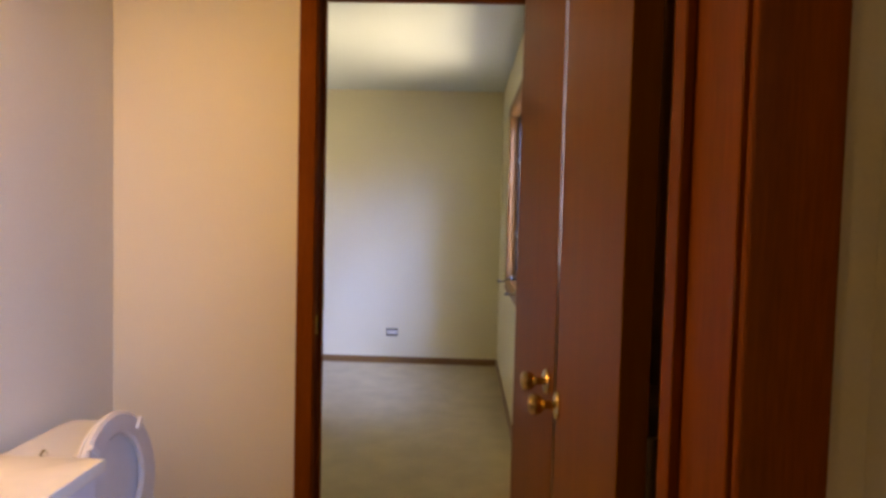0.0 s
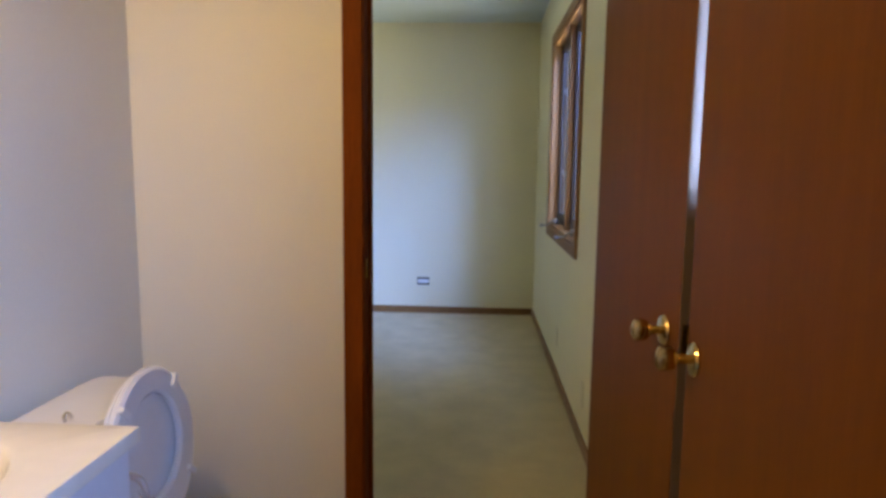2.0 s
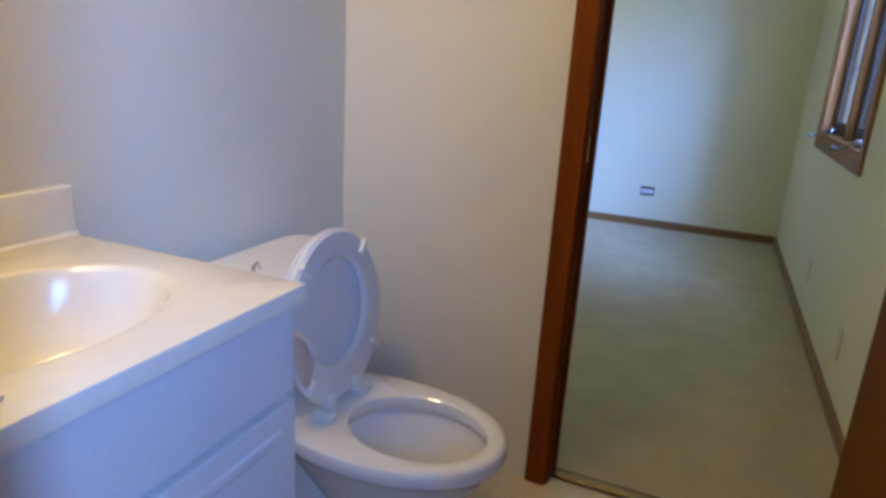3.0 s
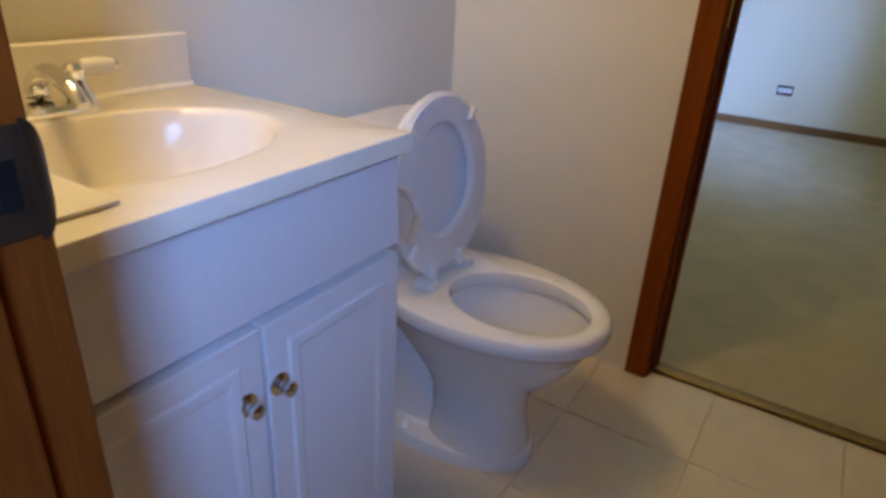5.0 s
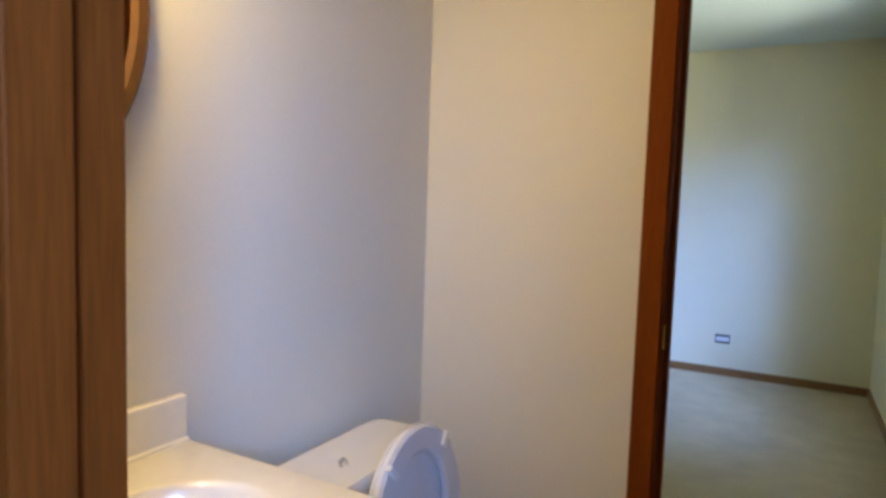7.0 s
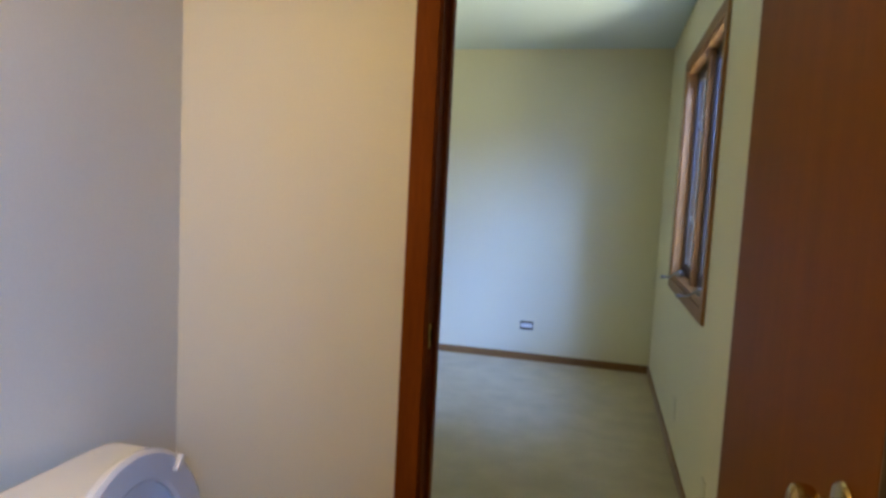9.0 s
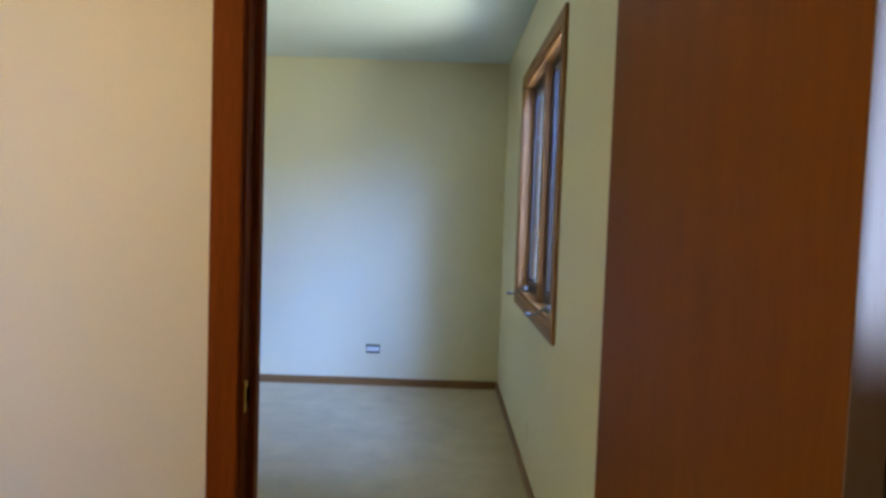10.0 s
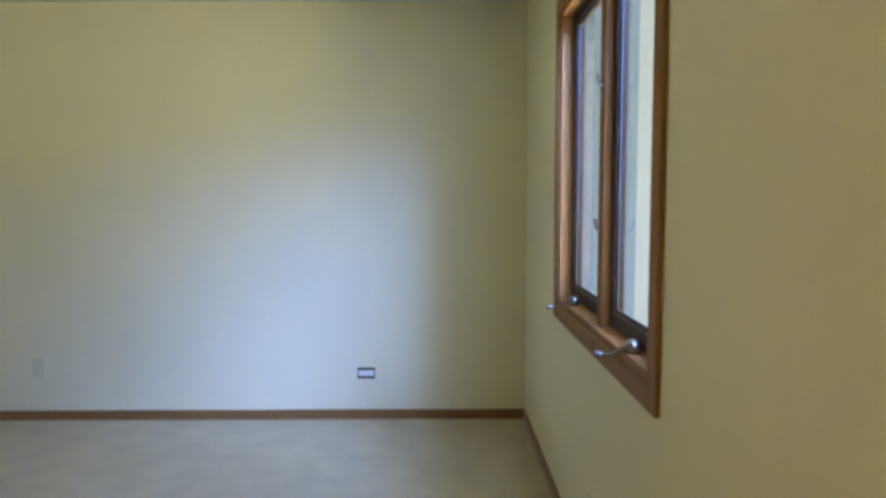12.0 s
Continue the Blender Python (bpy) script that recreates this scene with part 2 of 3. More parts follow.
# ---- structure ----
for nm, y0, y1, win, paint, lab in (
        ("wall_bedroom_outer", 2.198, FAR + 0.12, BED_WIN, "bed_paint", "cream painted outer bedroom wall with a window"),
        ("wall_bathroom_outer", 0.678, 2.198, BATH_WIN, "bath_paint", "off-white painted outer bathroom wall with a window"),
        ("wall_hall_outer", HALL_Y0 - 0.12, 0.678, HALL_WIN, "hall_paint", "beige painted outer hall wall with a window")):
    wall_x(nm, RIGHT, OUT, y0, y1, 0.0, TOP, [win], M[paint], lab)
wall_y("wall_bedroom_far", FAR, FAR + 0.12, BED_LEFT - 0.12, RIGHT, 0.0, TOP, [], M["bed_paint"], "cream painted far bedroom wall, plain")
wall_x("wall_bedroom_side", BED_LEFT - 0.12, BED_LEFT, BED_Y0, FAR, 0.0, TOP, [], M["bed_paint"], "cream painted bedroom side wall, plain")
BED_DOOR = (-0.368, 0.370, 0.0, 2.058)
wall_y("wall_bathroom_far", BATH_Y1, 2.198, -1.25, RIGHT, 0.0, TOP, [BED_DOOR], M["bath_paint"], "off-white bathroom wall with the bedroom doorway")
wall_y("wall_bedroom_near", 2.198, BED_Y0, BED_LEFT - 0.12, RIGHT, 0.0, TOP, [BED_DOOR], M["bed_paint"], "cream bedroom wall with the bathroom doorway")
ENTRY = (-0.437, 0.370, 0.0, 2.058)
wall_y("wall_entry_bathroom", 0.678, BATH_Y0, -1.25, RIGHT, 0.0, TOP, [ENTRY], M["bath_paint"], "off-white bathroom wall with the hall doorway")
wall_y("wall_entry_hall", HALL_Y1, 0.678, HALL_LEFT - 0.12, RIGHT, 0.0, TOP, [ENTRY], M["hall_paint"], "beige hall wall with the bathroom doorway")
wall_x("wall_hall_side", HALL_LEFT - 0.12, HALL_LEFT, HALL_Y0, HALL_Y1, 0.0, TOP, [], M["hall_paint"], "beige painted hall side wall, plain")
wall_y("wall_hall_back", HALL_Y0 - 0.12, HALL_Y0, HALL_LEFT - 0.12, RIGHT, 0.0, TOP, [], M["hall_paint"], "beige painted hall back wall, plain")


def skewed_left_wall():
    """The bathroom's left wall, a little out of square."""
    bm = bmesh.new()
    xa, xb = -1.118, -1.033
    ring = [(xa, BATH_Y0), (xb, BATH_Y1), (xb - 0.14, BATH_Y1), (xa - 0.14, BATH_Y0)]
    low = [bm.verts.new((x, y, 0.0)) for x, y in ring]
    high = [bm.verts.new((x, y, TOP)) for x, y in ring]
    for i in range(4):
        j = (i + 1) % 4
        bm.faces.new((low[i], low[j], high[j], high[i]))
    bm.faces.new(low[::-1]), bm.faces.new(high)
    bmesh.ops.recalc_face_normals(bm, faces=bm.faces)
    return solid("wall_bathroom_left", bm, M["bath_paint"], "off-white painted bathroom wall behind vanity and toilet", "wall", kind="structure")


skewed_left_wall()
solid("ceiling", boxed(BED_LEFT - 0.12, OUT, HALL_Y0 - 0.12, FAR + 0.12, TOP, TOP + 0.15), M["ceiling"], "plain white painted ceiling over all rooms", "ceiling", kind="structure")
# added slab, never in view, blocks sun and sky over the ceiling
solid("roof", boxed(BED_LEFT - 0.6, OUT + 0.45, HALL_Y0 - 0.6, FAR + 0.6, TOP + 0.15, TOP + 0.40), M["roof"], "added unseen flat roof slab with eaves, keeps the sun out", "roof", kind="structure")
solid("subfloor", boxed(BED_LEFT - 0.12, OUT, HALL_Y0 - 0.12, FAR + 0.12, -0.30, -0.012), M["grout"], "concrete slab under the floors", "floor", kind="structure")
solid("floor_bedroom_carpet", boxed(BED_LEFT, RIGHT, 2.234, FAR, -0.012, 0.004), M["carpet"], "worn beige cut-pile carpet on the bedroom floor", "carpet", kind="structure")
solid("floor_hall_carpet", boxed(HALL_LEFT, RIGHT, HALL_Y0, 0.69, -0.012, 0.004), M["carpet"], "worn beige cut-pile carpet on the hall floor", "carpet", kind="structure")


def baseboard(name, x0, x1, y0, y1, mat="base", h=0.062, label="brown stained wooden baseboard along the wall"):
    return solid(name, boxed(x0, x1, y0, y1, 0.0, h, bevel=0.003), M[mat], label, "baseboard", kind="structure")


baseboard("baseboard_far", BED_LEFT, RIGHT - 0.012, FAR - 0.012, FAR)
baseboard("baseboard_outer", RIGHT - 0.012, RIGHT, BED_Y0 + 0.001, FAR)
baseboard("baseboard_side", BED_LEFT, BED_LEFT + 0.012, BED_Y0, FAR - 0.012)
baseboard("baseboard_hall", RIGHT - 0.012, RIGHT, HALL_Y0, HALL_Y1 - 0.001)
baseboard("baseboard_near", BED_LEFT + 0.012, -0.43, BED_Y0, BED_Y0 + 0.012)

# ---- door frames ----
def door_frame(name, xl, xr, y0, y1, stop_y0, stop_y1, label, casings):
    """A jamb lining, stops and casings round an opening whose clear width is xl to xr."""
    frame_ob = thing(name, ((xl + xr) / 2, (y0 + y1) / 2, 0), label, "door frame", kind="structure")
    h, t = 2.04, 0.018
    part("jamb", boxed(xl - t, xl, y0, y1, 0, h + t, bevel=0.0015), M["casing"], frame_ob)
    part("jamb", boxed(xr, xr + t, y0, y1, 0, h + t, bevel=0.0015), M["casing"], frame_ob)
    part("head_jamb", boxed(xl, xr, y0, y1, h, h + t), M["casing_h"], frame_ob)
    part("stop", boxed(xl, xl + 0.011, stop_y0, stop_y1, 0, h - 0.011, bevel=0.002), M["casing"], frame_ob)
    part("stop", boxed(xr - 0.011, xr, stop_y0, stop_y1, 0, h - 0.011, bevel=0.002), M["casing"], frame_ob)
    part("head_stop", boxed(xl, xr, stop_y0, stop_y1, h - 0.011, h, bevel=0.002), M["casing_h"], frame_ob)
    for ya, yb, wl, wr in casings:
        part("casing", boxed(xl - 0.004 - wl, xl - 0.004, ya, yb, 0, h + 0.06, bevel=0.004, segments=3), M["casing"], frame_ob)
        part("casing", boxed(xr + 0.004, xr + 0.004 + wr, ya, yb, 0, h + 0.06, bevel=0.004, segments=3), M["casing"], frame_ob)
        part("head_casing", boxed(xl - 0.004, xr + 0.004, ya, yb, h + 0.004, h + 0.06, bevel=0.004, segments=3), M["casing_h"], frame_ob)
    return frame_ob


bed_frame = door_frame("door_frame_bedroom", -0.350, 0.352, BATH_Y1 - 0.001, BED_Y0 + 0.003, 2.196, 2.226,
                       "red-brown stained wooden frame of the bedroom doorway", [(BATH_Y1 - 0.014, BATH_Y1 - 0.001, 0.058, 0.058), (BED_Y0 + 0.001, BED_Y0 + 0.014, 0.058, 0.058)])
entry_frame = door_frame("door_frame_entry", -0.419, 0.352, HALL_Y1 - 0.001, BATH_Y0 - 0.002, 0.694, 0.728,
                         "red-brown stained wooden frame of the hall doorway", [(HALL_Y1 - 0.014, HALL_Y1 - 0.001, 0.058, 0.072)])


def strike_plate(parent, x, y, z, mat, reach, side):
    """A plate let into the jamb, with a rounded lip that curls round its edge; side is the way the lip points along y."""
    bm = boxed(x - 0.001, x + 0.002, y - 0.015, y + 0.015, z - 0.029, z + 0.029, bevel=0.001)
    plate = part("strike_plate", bm, M[mat], parent, "tarnished strike plate", smooth=True)
    part("latch_hole", boxed(x + 0.0005, x + 0.0028, y - 0.007, y + 0.007, z - 0.013, z + 0.013), M["dark"], plate)
    rows = []
    for k in range(9):
        f = k / 8
        out, half = y + side * (0.013 + reach * f), 0.028 * math.sqrt(1 - (0.92 * f) ** 2) + 0.004
        curl = x + 0.0015 - 0.010 * f * f
        rows.append([(curl, out, z - half), (curl, out, z + half), (curl + 0.0022, out, z + half - 0.001), (curl + 0.0022, out, z - half + 0.001)])
    part("lip", loft(rows), M[mat], plate, smooth=True)


strike_plate(bed_frame, -0.350, 2.176, 0.945, "brass", 0.012, -1)
strike_plate(entry_frame, -0.419, 0.744, 0.915, "bronze", 0.013, 1)
solid("threshold_strip", boxed(-0.349, 0.351, 2.186, 2.221, 0.0005, 0.011, bevel=0.005, segments=3), M["dull_brass"],
      "worn brass carpet strip across the bedroom doorway", "threshold", kind="structure", smooth=True)
solid("threshold_strip", boxed(-0.424, 0.351, 0.690, 0.722, 0.0005, 0.011, bevel=0.005, segments=3), M["dull_brass"],
      "worn brass carpet strip across the hall doorway", "threshold", kind="structure", smooth=True)


# gap behind the brass strip filled dark, its shade painted as colour
solid("gap_shade_strip", boxed(-0.349, 0.351, 2.2212, 2.2338, -0.011, 0.0035), M["gap_shade"], "dark strip between brass strip and carpet, the gap's shade in its colour", "threshold", kind="structure")


# ---- doors ----
def knob_at(parent, m):
    """A brass door knob whose axis is the z of the pose m, standing off the face."""
    rose = [(0.0, 0.0), (0.028, 0.0), (0.030, 0.003), (0.027, 0.007), (0.015, 0.010), (0.0, 0.011)]
    knob = [(0.0, 0.006), (0.009, 0.006), (0.0085, 0.026), (0.012, 0.031), (0.019, 0.036), (0.0215, 0.043), (0.022, 0.051), (0.020, 0.058), (0.014, 0.062), (0.0, 0.0635)]
    part("rose", turned(rose, m), M["brass"], parent, "polished brass rose", smooth=True)
    part("knob", turned(knob, m), M["brass"], parent, "polished brass knob", smooth=True)


def door(name, hinge, latch, face_side, label, knob_z, backset, edge_mat):
    """A flush door standing open from hinge to latch (plan points on its visible face)."""
    a, b = Vector((*hinge, 0)), Vector((*latch, 0))
    along = (b - a).normalized()
    across = Vector((along.y, -along.x, 0)) * face_side
    length, t = (b - a).length, 0.035
    ob = thing(name, hinge + (0.012,), label, "door", kind="structure")
    frame_m = Matrix((along, across, (0, 0, 1))).transposed().to_4x4()
    frame_m.translation = a
    leaf = boxed(0.0, length - 0.0015, 0, t, 0.012, 2.03, bevel=0.0015)
    leaf.transform(frame_m)
    part("leaf", leaf, M["door"], ob)
    strip = boxed(length - 0.0015, length, 0.001, t - 0.001, 0.013, 2.029)
    strip.transform(frame_m)
    strip_ob = part("latch_edge", strip, M[edge_mat], ob, "latch edge coloured paler for the daylight on it" if edge_mat == "edge" else "")
    latch_bm = boxed(length - 0.0005, length + 0.0012, 0.006, t - 0.006, knob_z - 0.028, knob_z + 0.028, bevel=0.0006)
    latch_bm.transform(frame_m)
    part("latch_plate", latch_bm, M["brass"], strip_ob, "brass latch plate")
    m = frame_m @ Matrix.Translation((length - backset, 0.0, knob_z)) @ pose(0, 0, 0, 90)
    knob_at(ob, m)
    back = frame_m @ Matrix.Translation((length - backset, t, knob_z)) @ pose(0, 0, 0, -90)
    rose = [(0.0, 0.0), (0.031, 0.0), (0.030, 0.008), (0.012, 0.012), (0.011, 0.024), (0.022, 0.030), (0.025, 0.040), (0.018, 0.048), (0.0, 0.050)]
    part("back_knob", turned(rose, back), M["brass"], ob, "polished brass knob", smooth=True)
    for z in (0.22, 1.02, 1.80):
        h = rod([frame_m @ Vector((-0.004, t + 0.004, z - 0.045)), frame_m @ Vector((-0.004, t + 0.004, z + 0.045))], 0.006)
        part("hinge", h, M["bronze"], ob, "dark bronze butt hinge", smooth=True)
    return ob


door("door_bedroom", (0.312, 2.130), (0.345, 1.484), -1, "brown veneered flush door with brass knobs, open into the bathroom", 0.934, 0.072, "edge")
door("door_entry", (0.318, 0.802), (0.343, 1.428), 1, "brown veneered flush door with brass knobs, open against the wall", 0.928, 0.046, "door")


# ---- windows ----
def casement(name, y0, y1, z0, z1, sashes, label, wood, cranked=True):
    """A casement window in the outer wall: casing, jamb lining, sill, mullion, sashes with glass, cranks and locks."""
    win = thing(name, (RIGHT, (y0 + y1) / 2, z0), label, "window", kind="structure")
    cw, xi = 0.060, RIGHT - 0.014
    part("casing", boxed(xi, RIGHT, y0 - cw + 0.005, y0 + 0.005, z0 - cw + 0.005, z1 + cw - 0.005, bevel=0.003), M[wood], win)
    part("casing", boxed(xi, RIGHT, y1 - 0.005, y1 + cw - 0.005, z0 - cw + 0.005, z1 + cw - 0.005, bevel=0.003), M[wood], win)
    part("casing", boxed(xi, RIGHT, y0 + 0.005, y1 - 0.005, z0 - cw + 0.005, z0 + 0.005, bevel=0.003), M[wood], win)
    part("casing", boxed(xi, RIGHT, y0 + 0.005, y1 - 0.005, z1 - 0.005, z1 + cw - 0.005, bevel=0.003), M[wood], win)
    d = RIGHT + 0.089
    part("side_jamb", boxed(RIGHT - 0.002, d, y0, y0 + 0.018, z0, z1), M["pale_oak"], win)
    part("side_jamb", boxed(RIGHT - 0.002, d, y1 - 0.018, y1, z0, z1), M["pale_oak"], win)
    part("head_jamb", boxed(RIGHT - 0.002, d, y0 + 0.018, y1 - 0.018, z1 - 0.018, z1), M["pale_oak"], win)
    part("sill", boxed(RIGHT - 0.004, d, y0 + 0.018, y1 - 0.018, z0, z0 + 0.030, bevel=0.003), M["oak"], win)
    ya, yb = y0 + 0.018, y1 - 0.018
    width = (yb - ya) / sashes
    xs = RIGHT + 0.048
    for i in range(sashes):
        a, b = ya + i * width, ya + (i + 1) * width
        if i:
            m = part("mullion", boxed(RIGHT + 0.020, d, a - 0.028, a + 0.028, z0 + 0.030, z1 - 0.018, bevel=0.003), M["pale_oak"], win)
            for z in (z0 + 0.34, z0 + 0.80):
                lock = rod(smooth_path([(RIGHT + 0.018, a - 0.016, z), (RIGHT + 0.004, a - 0.018, z + 0.012), (RIGHT + 0.000, a - 0.020, z + 0.040)], 3), 0.005)
                part("sash_lock", lock, M["zinc"], m, "grey metal sash lock", smooth=True)
        a += 0.028 if i else 0.0
        b -= 0.028 if i < sashes - 1 else 0.0
        low, high, s = z0 + 0.030, z1 - 0.018, 0.042
        sash = part("sash", box(box(box(boxed(xs, xs + 0.038, a + 0.004, a + s, low + 0.004, high - 0.004, bevel=0.003),
                                        xs, xs + 0.038, b - s, b - 0.004, low + 0.004, high - 0.004, bevel=0.003),
                                    xs, xs + 0.038, a + s, b - s, low + 0.004, low + s + 0.012, bevel=0.003),
                                xs, xs + 0.038, a + s, b - s, high - s, high - 0.004, bevel=0.003), M["sash"], win, "wooden sash coloured dark for its backlit shade")
        gas = box(box(box(boxed(xs + 0.010, xs + 0.020, a + s, a + s + 0.010, low + s + 0.012, high - s),
                          xs + 0.010, xs + 0.020, b - s - 0.010, b - s, low + s + 0.012, high - s),
                      xs + 0.010, xs + 0.020, a + s + 0.010, b - s - 0.010, low + s + 0.012, low + s + 0.024),
                  xs + 0.010, xs + 0.020, a + s + 0.010, b - s - 0.010, high - s - 0.010, high - s)
        part("gasket", gas, M["gasket"], sash, "black glazing gasket")
        pane = part("pane", boxed(xs + 0.013, xs + 0.017, a + s, b - s, low + s + 0.012, high - s), M["glass"], sash, "clear glass pane")
        pane.visible_shadow = False
        if cranked:
            yc = b - 0.19 if i else a + 0.20
            body = [(RIGHT + 0.044, yc + 0.060, z0 + 0.033), (RIGHT + 0.030, yc + 0.030, z0 + 0.040), (RIGHT + 0.016, yc, z0 + 0.048), (RIGHT + 0.006, yc - 0.02, z0 + 0.052)]
            op = part("operator", rod(smooth_path(body, 4), [0.015] * 5 + [0.021] * 4 + [0.017] * 3 + [0.010]), M["zinc"], win, "grey metal window operator", smooth=True)
            arm = [(RIGHT + 0.006, yc - 0.015, z0 + 0.056), (RIGHT - 0.012, yc - 0.005, z0 + 0.046), (RIGHT - 0.034, yc + 0.008, z0 + 0.026), (RIGHT - 0.060, yc + 0.018, z0 + 0.022)]
            crank = part("crank", rod(smooth_path(arm, 4), 0.0055), M["zinc"], op, "grey metal folding crank", smooth=True)
            tip = Vector((RIGHT - 0.060, yc + 0.018, z0 + 0.022))
            part("crank_knob", turned([(0.0, -0.002), (0.007, 0.0), (0.010, 0.008), (0.009, 0.020), (0.0, 0.024)], Matrix.Translation(tip) @ pose(0, 0, 0, 0, -90, -10), 14), M["zinc"], op, "", smooth=True)
    return win


casement("window_bedroom", *BED_WIN, 2, "two-sash wooden casement window with metal cranks", "oak")
casement("window_bathroom", *BATH_WIN, 1, "small wooden bathroom window behind the opened door", "oak", cranked=False)
casement("window_hall", *HALL_WIN, 1, "wooden casement window of the hall", "oak", cranked=False)


# ---- vanity ----
def vanity():
    x0, x1, y0, y1 = -1.060, -0.617, 0.790, 1.322
    cab = thing("vanity_cabinet", ((x0 + x1) / 2, (y0 + y1) / 2, 0), "white painted two-door vanity cabinet with chrome knobs", "cabinet")
    # open-topped carcass: sides, bottom, back and face
    body = boxed(x0, x1 - 0.018, y0, y0 + 0.016, 0.090, 0.772, bevel=0.0015)
    box(body, x0, x1 - 0.018, y1 - 0.016, y1, 0.090, 0.772, bevel=0.0015)
    box(body, x0 + 0.001, x1 - 0.019, y0 + 0.016, y1 - 0.016, 0.091, 0.107)
    box(body, x0 + 0.001, x0 + 0.007, y0 + 0.016, y1 - 0.016, 0.107, 0.771)
    box(body, x1 - 0.034, x1 - 0.019, y0 + 0.016, y1 - 0.016, 0.107, 0.771)
    part("body", body, M["white_paint"], cab)
    # set-back base, coloured darker grey than the white body
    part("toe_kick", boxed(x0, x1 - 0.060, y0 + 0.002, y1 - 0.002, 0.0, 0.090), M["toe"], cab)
    part("apron", boxed(x1 - 0.018, x1 + 0.013, y0 + 0.001, y1 - 0.001, 0.628, 0.7725, bevel=0.001), M["white_paint"], cab)
    mid = 1.046
    for a, b, k in ((y0 + 0.006, mid - 0.0025, mid - 0.034), (mid + 0.0025, y1 - 0.004, mid + 0.020)):
        z0, z1, r = 0.100, 0.616, 0.034
        bm = boxed(x1 - 0.0175, x1 + 0.018, a, b, z0, z1, bevel=0.003)
        leaf = part("cabinet_door", bm, M["white_paint"], cab)
        # raised centre panel with a sloping border
        rings = []
        for inset, x in ((r, x1 + 0.0175), (r + 0.005, x1 + 0.0212), (r + 0.016, x1 + 0.0212), (r + 0.024, x1 + 0.0192)):
            rings.append([(x, a + inset, z0 + inset), (x, b - inset, z0 + inset), (x, b - inset, z1 - inset), (x, a + inset, z1 - inset)])
        part("raised_panel", loft(rings), M["white_paint"], leaf)
        m = Matrix.Translation((x1 + 0.018, k, 0.522)) @ pose(0, 0, 0, 0, 90, 0)
        prof = [(0.0, 0.0), (0.016, 0.0), (0.016, 0.002), (0.006, 0.004), (0.005, 0.010), (0.008, 0.013), (0.0105, 0.018), (0.0095, 0.023), (0.0, 0.025)]
        part("knob", turned(prof, m, 20), M["nickel"], leaf, "dark chrome knob with round back plate", smooth=True)
    return cab


vanity()


def vanity_top():
    """Cast top with an oval basin sunk into it, and a backsplash."""
    x0, x1, y0, y1, z = -1.066, -0.590, 0.778, 1.336, 0.800
    top = thing("sink_basin", (-0.83, 1.057, 0.772), "cream cast-marble vanity top with oval basin and backsplash", "sink")
    cx, cy, n = -0.815, 1.050, 64
    rect = []
    for i in range(n):
        t = 2 * math.pi * i / n
        c, s = math.cos(t), math.sin(t)
        k = min((x1 - cx if c > 0 else cx - x0) / max(abs(c), 1e-6), (y1 - cy if s > 0 else cy - y0) / max(abs(s), 1e-6))
        rect.append((cx + c * k, cy + s * k))
    corners = ((x0, y0), (x0, y1), (x1, y0), (x1, y1))
    for q in corners:
        i = min(range(n), key=lambda j: (rect[j][0] - q[0]) ** 2 + (rect[j][1] - q[1]) ** 2)
        rect[i] = q

    def inner(f, zz):
        return [(cx + 0.150 * f * math.cos(2 * math.pi * i / n), cy + 0.200 * f * math.sin(2 * math.pi * i / n), zz) for i in range(n)]

    shrink = lambda p, e: (max(x0 + e, min(x1 - e, p[0])), max(y0 + e, min(y1 - e, p[1])))
    rings = [[(*p, 0.773) for p in rect], [(*p, z - 0.005) for p in rect], [(*shrink(p, 0.0015), z - 0.0015) for p in rect], [(*shrink(p, 0.005), z) for p in rect],
             inner(1.10, z + 0.0005), inner(1.04, z + 0.002), inner(1.0, z), inner(0.975, z - 0.006), inner(0.94, z - 0.022), inner(0.89, z - 0.045), inner(0.81, z - 0.072), inner(0.70, z - 0.096),
             inner(0.56, z - 0.114), inner(0.40, z - 0.126), inner(0.24, z - 0.132), inner(0.10, z - 0.134)]
    part("basin_top", loft(rings, close_start=False), M["marble"], top, smooth=True)
    part("backsplash", boxed(x0 - 0.018, x0 + 0.002, y0, y1 - 0.004, 0.775, 0.888, bevel=0.005, segments=3), M["marble"], top, smooth=True)
    part("cove", rod([(x0 + 0.002, y0 + 0.002, z + 0.001), (x0 + 0.002, y1 - 0.006, z + 0.001)], 0.006), M["marble"], top, smooth=True)
    part("drain", turned([(0.0, 0.0), (0.021, 0.0), (0.022, 0.002), (0.017, 0.004), (0.0, 0.0035)], pose(cx, cy, z - 0.1345), 24), M["chrome"], top, "chrome drain", smooth=True)
    return top


vanity_top()


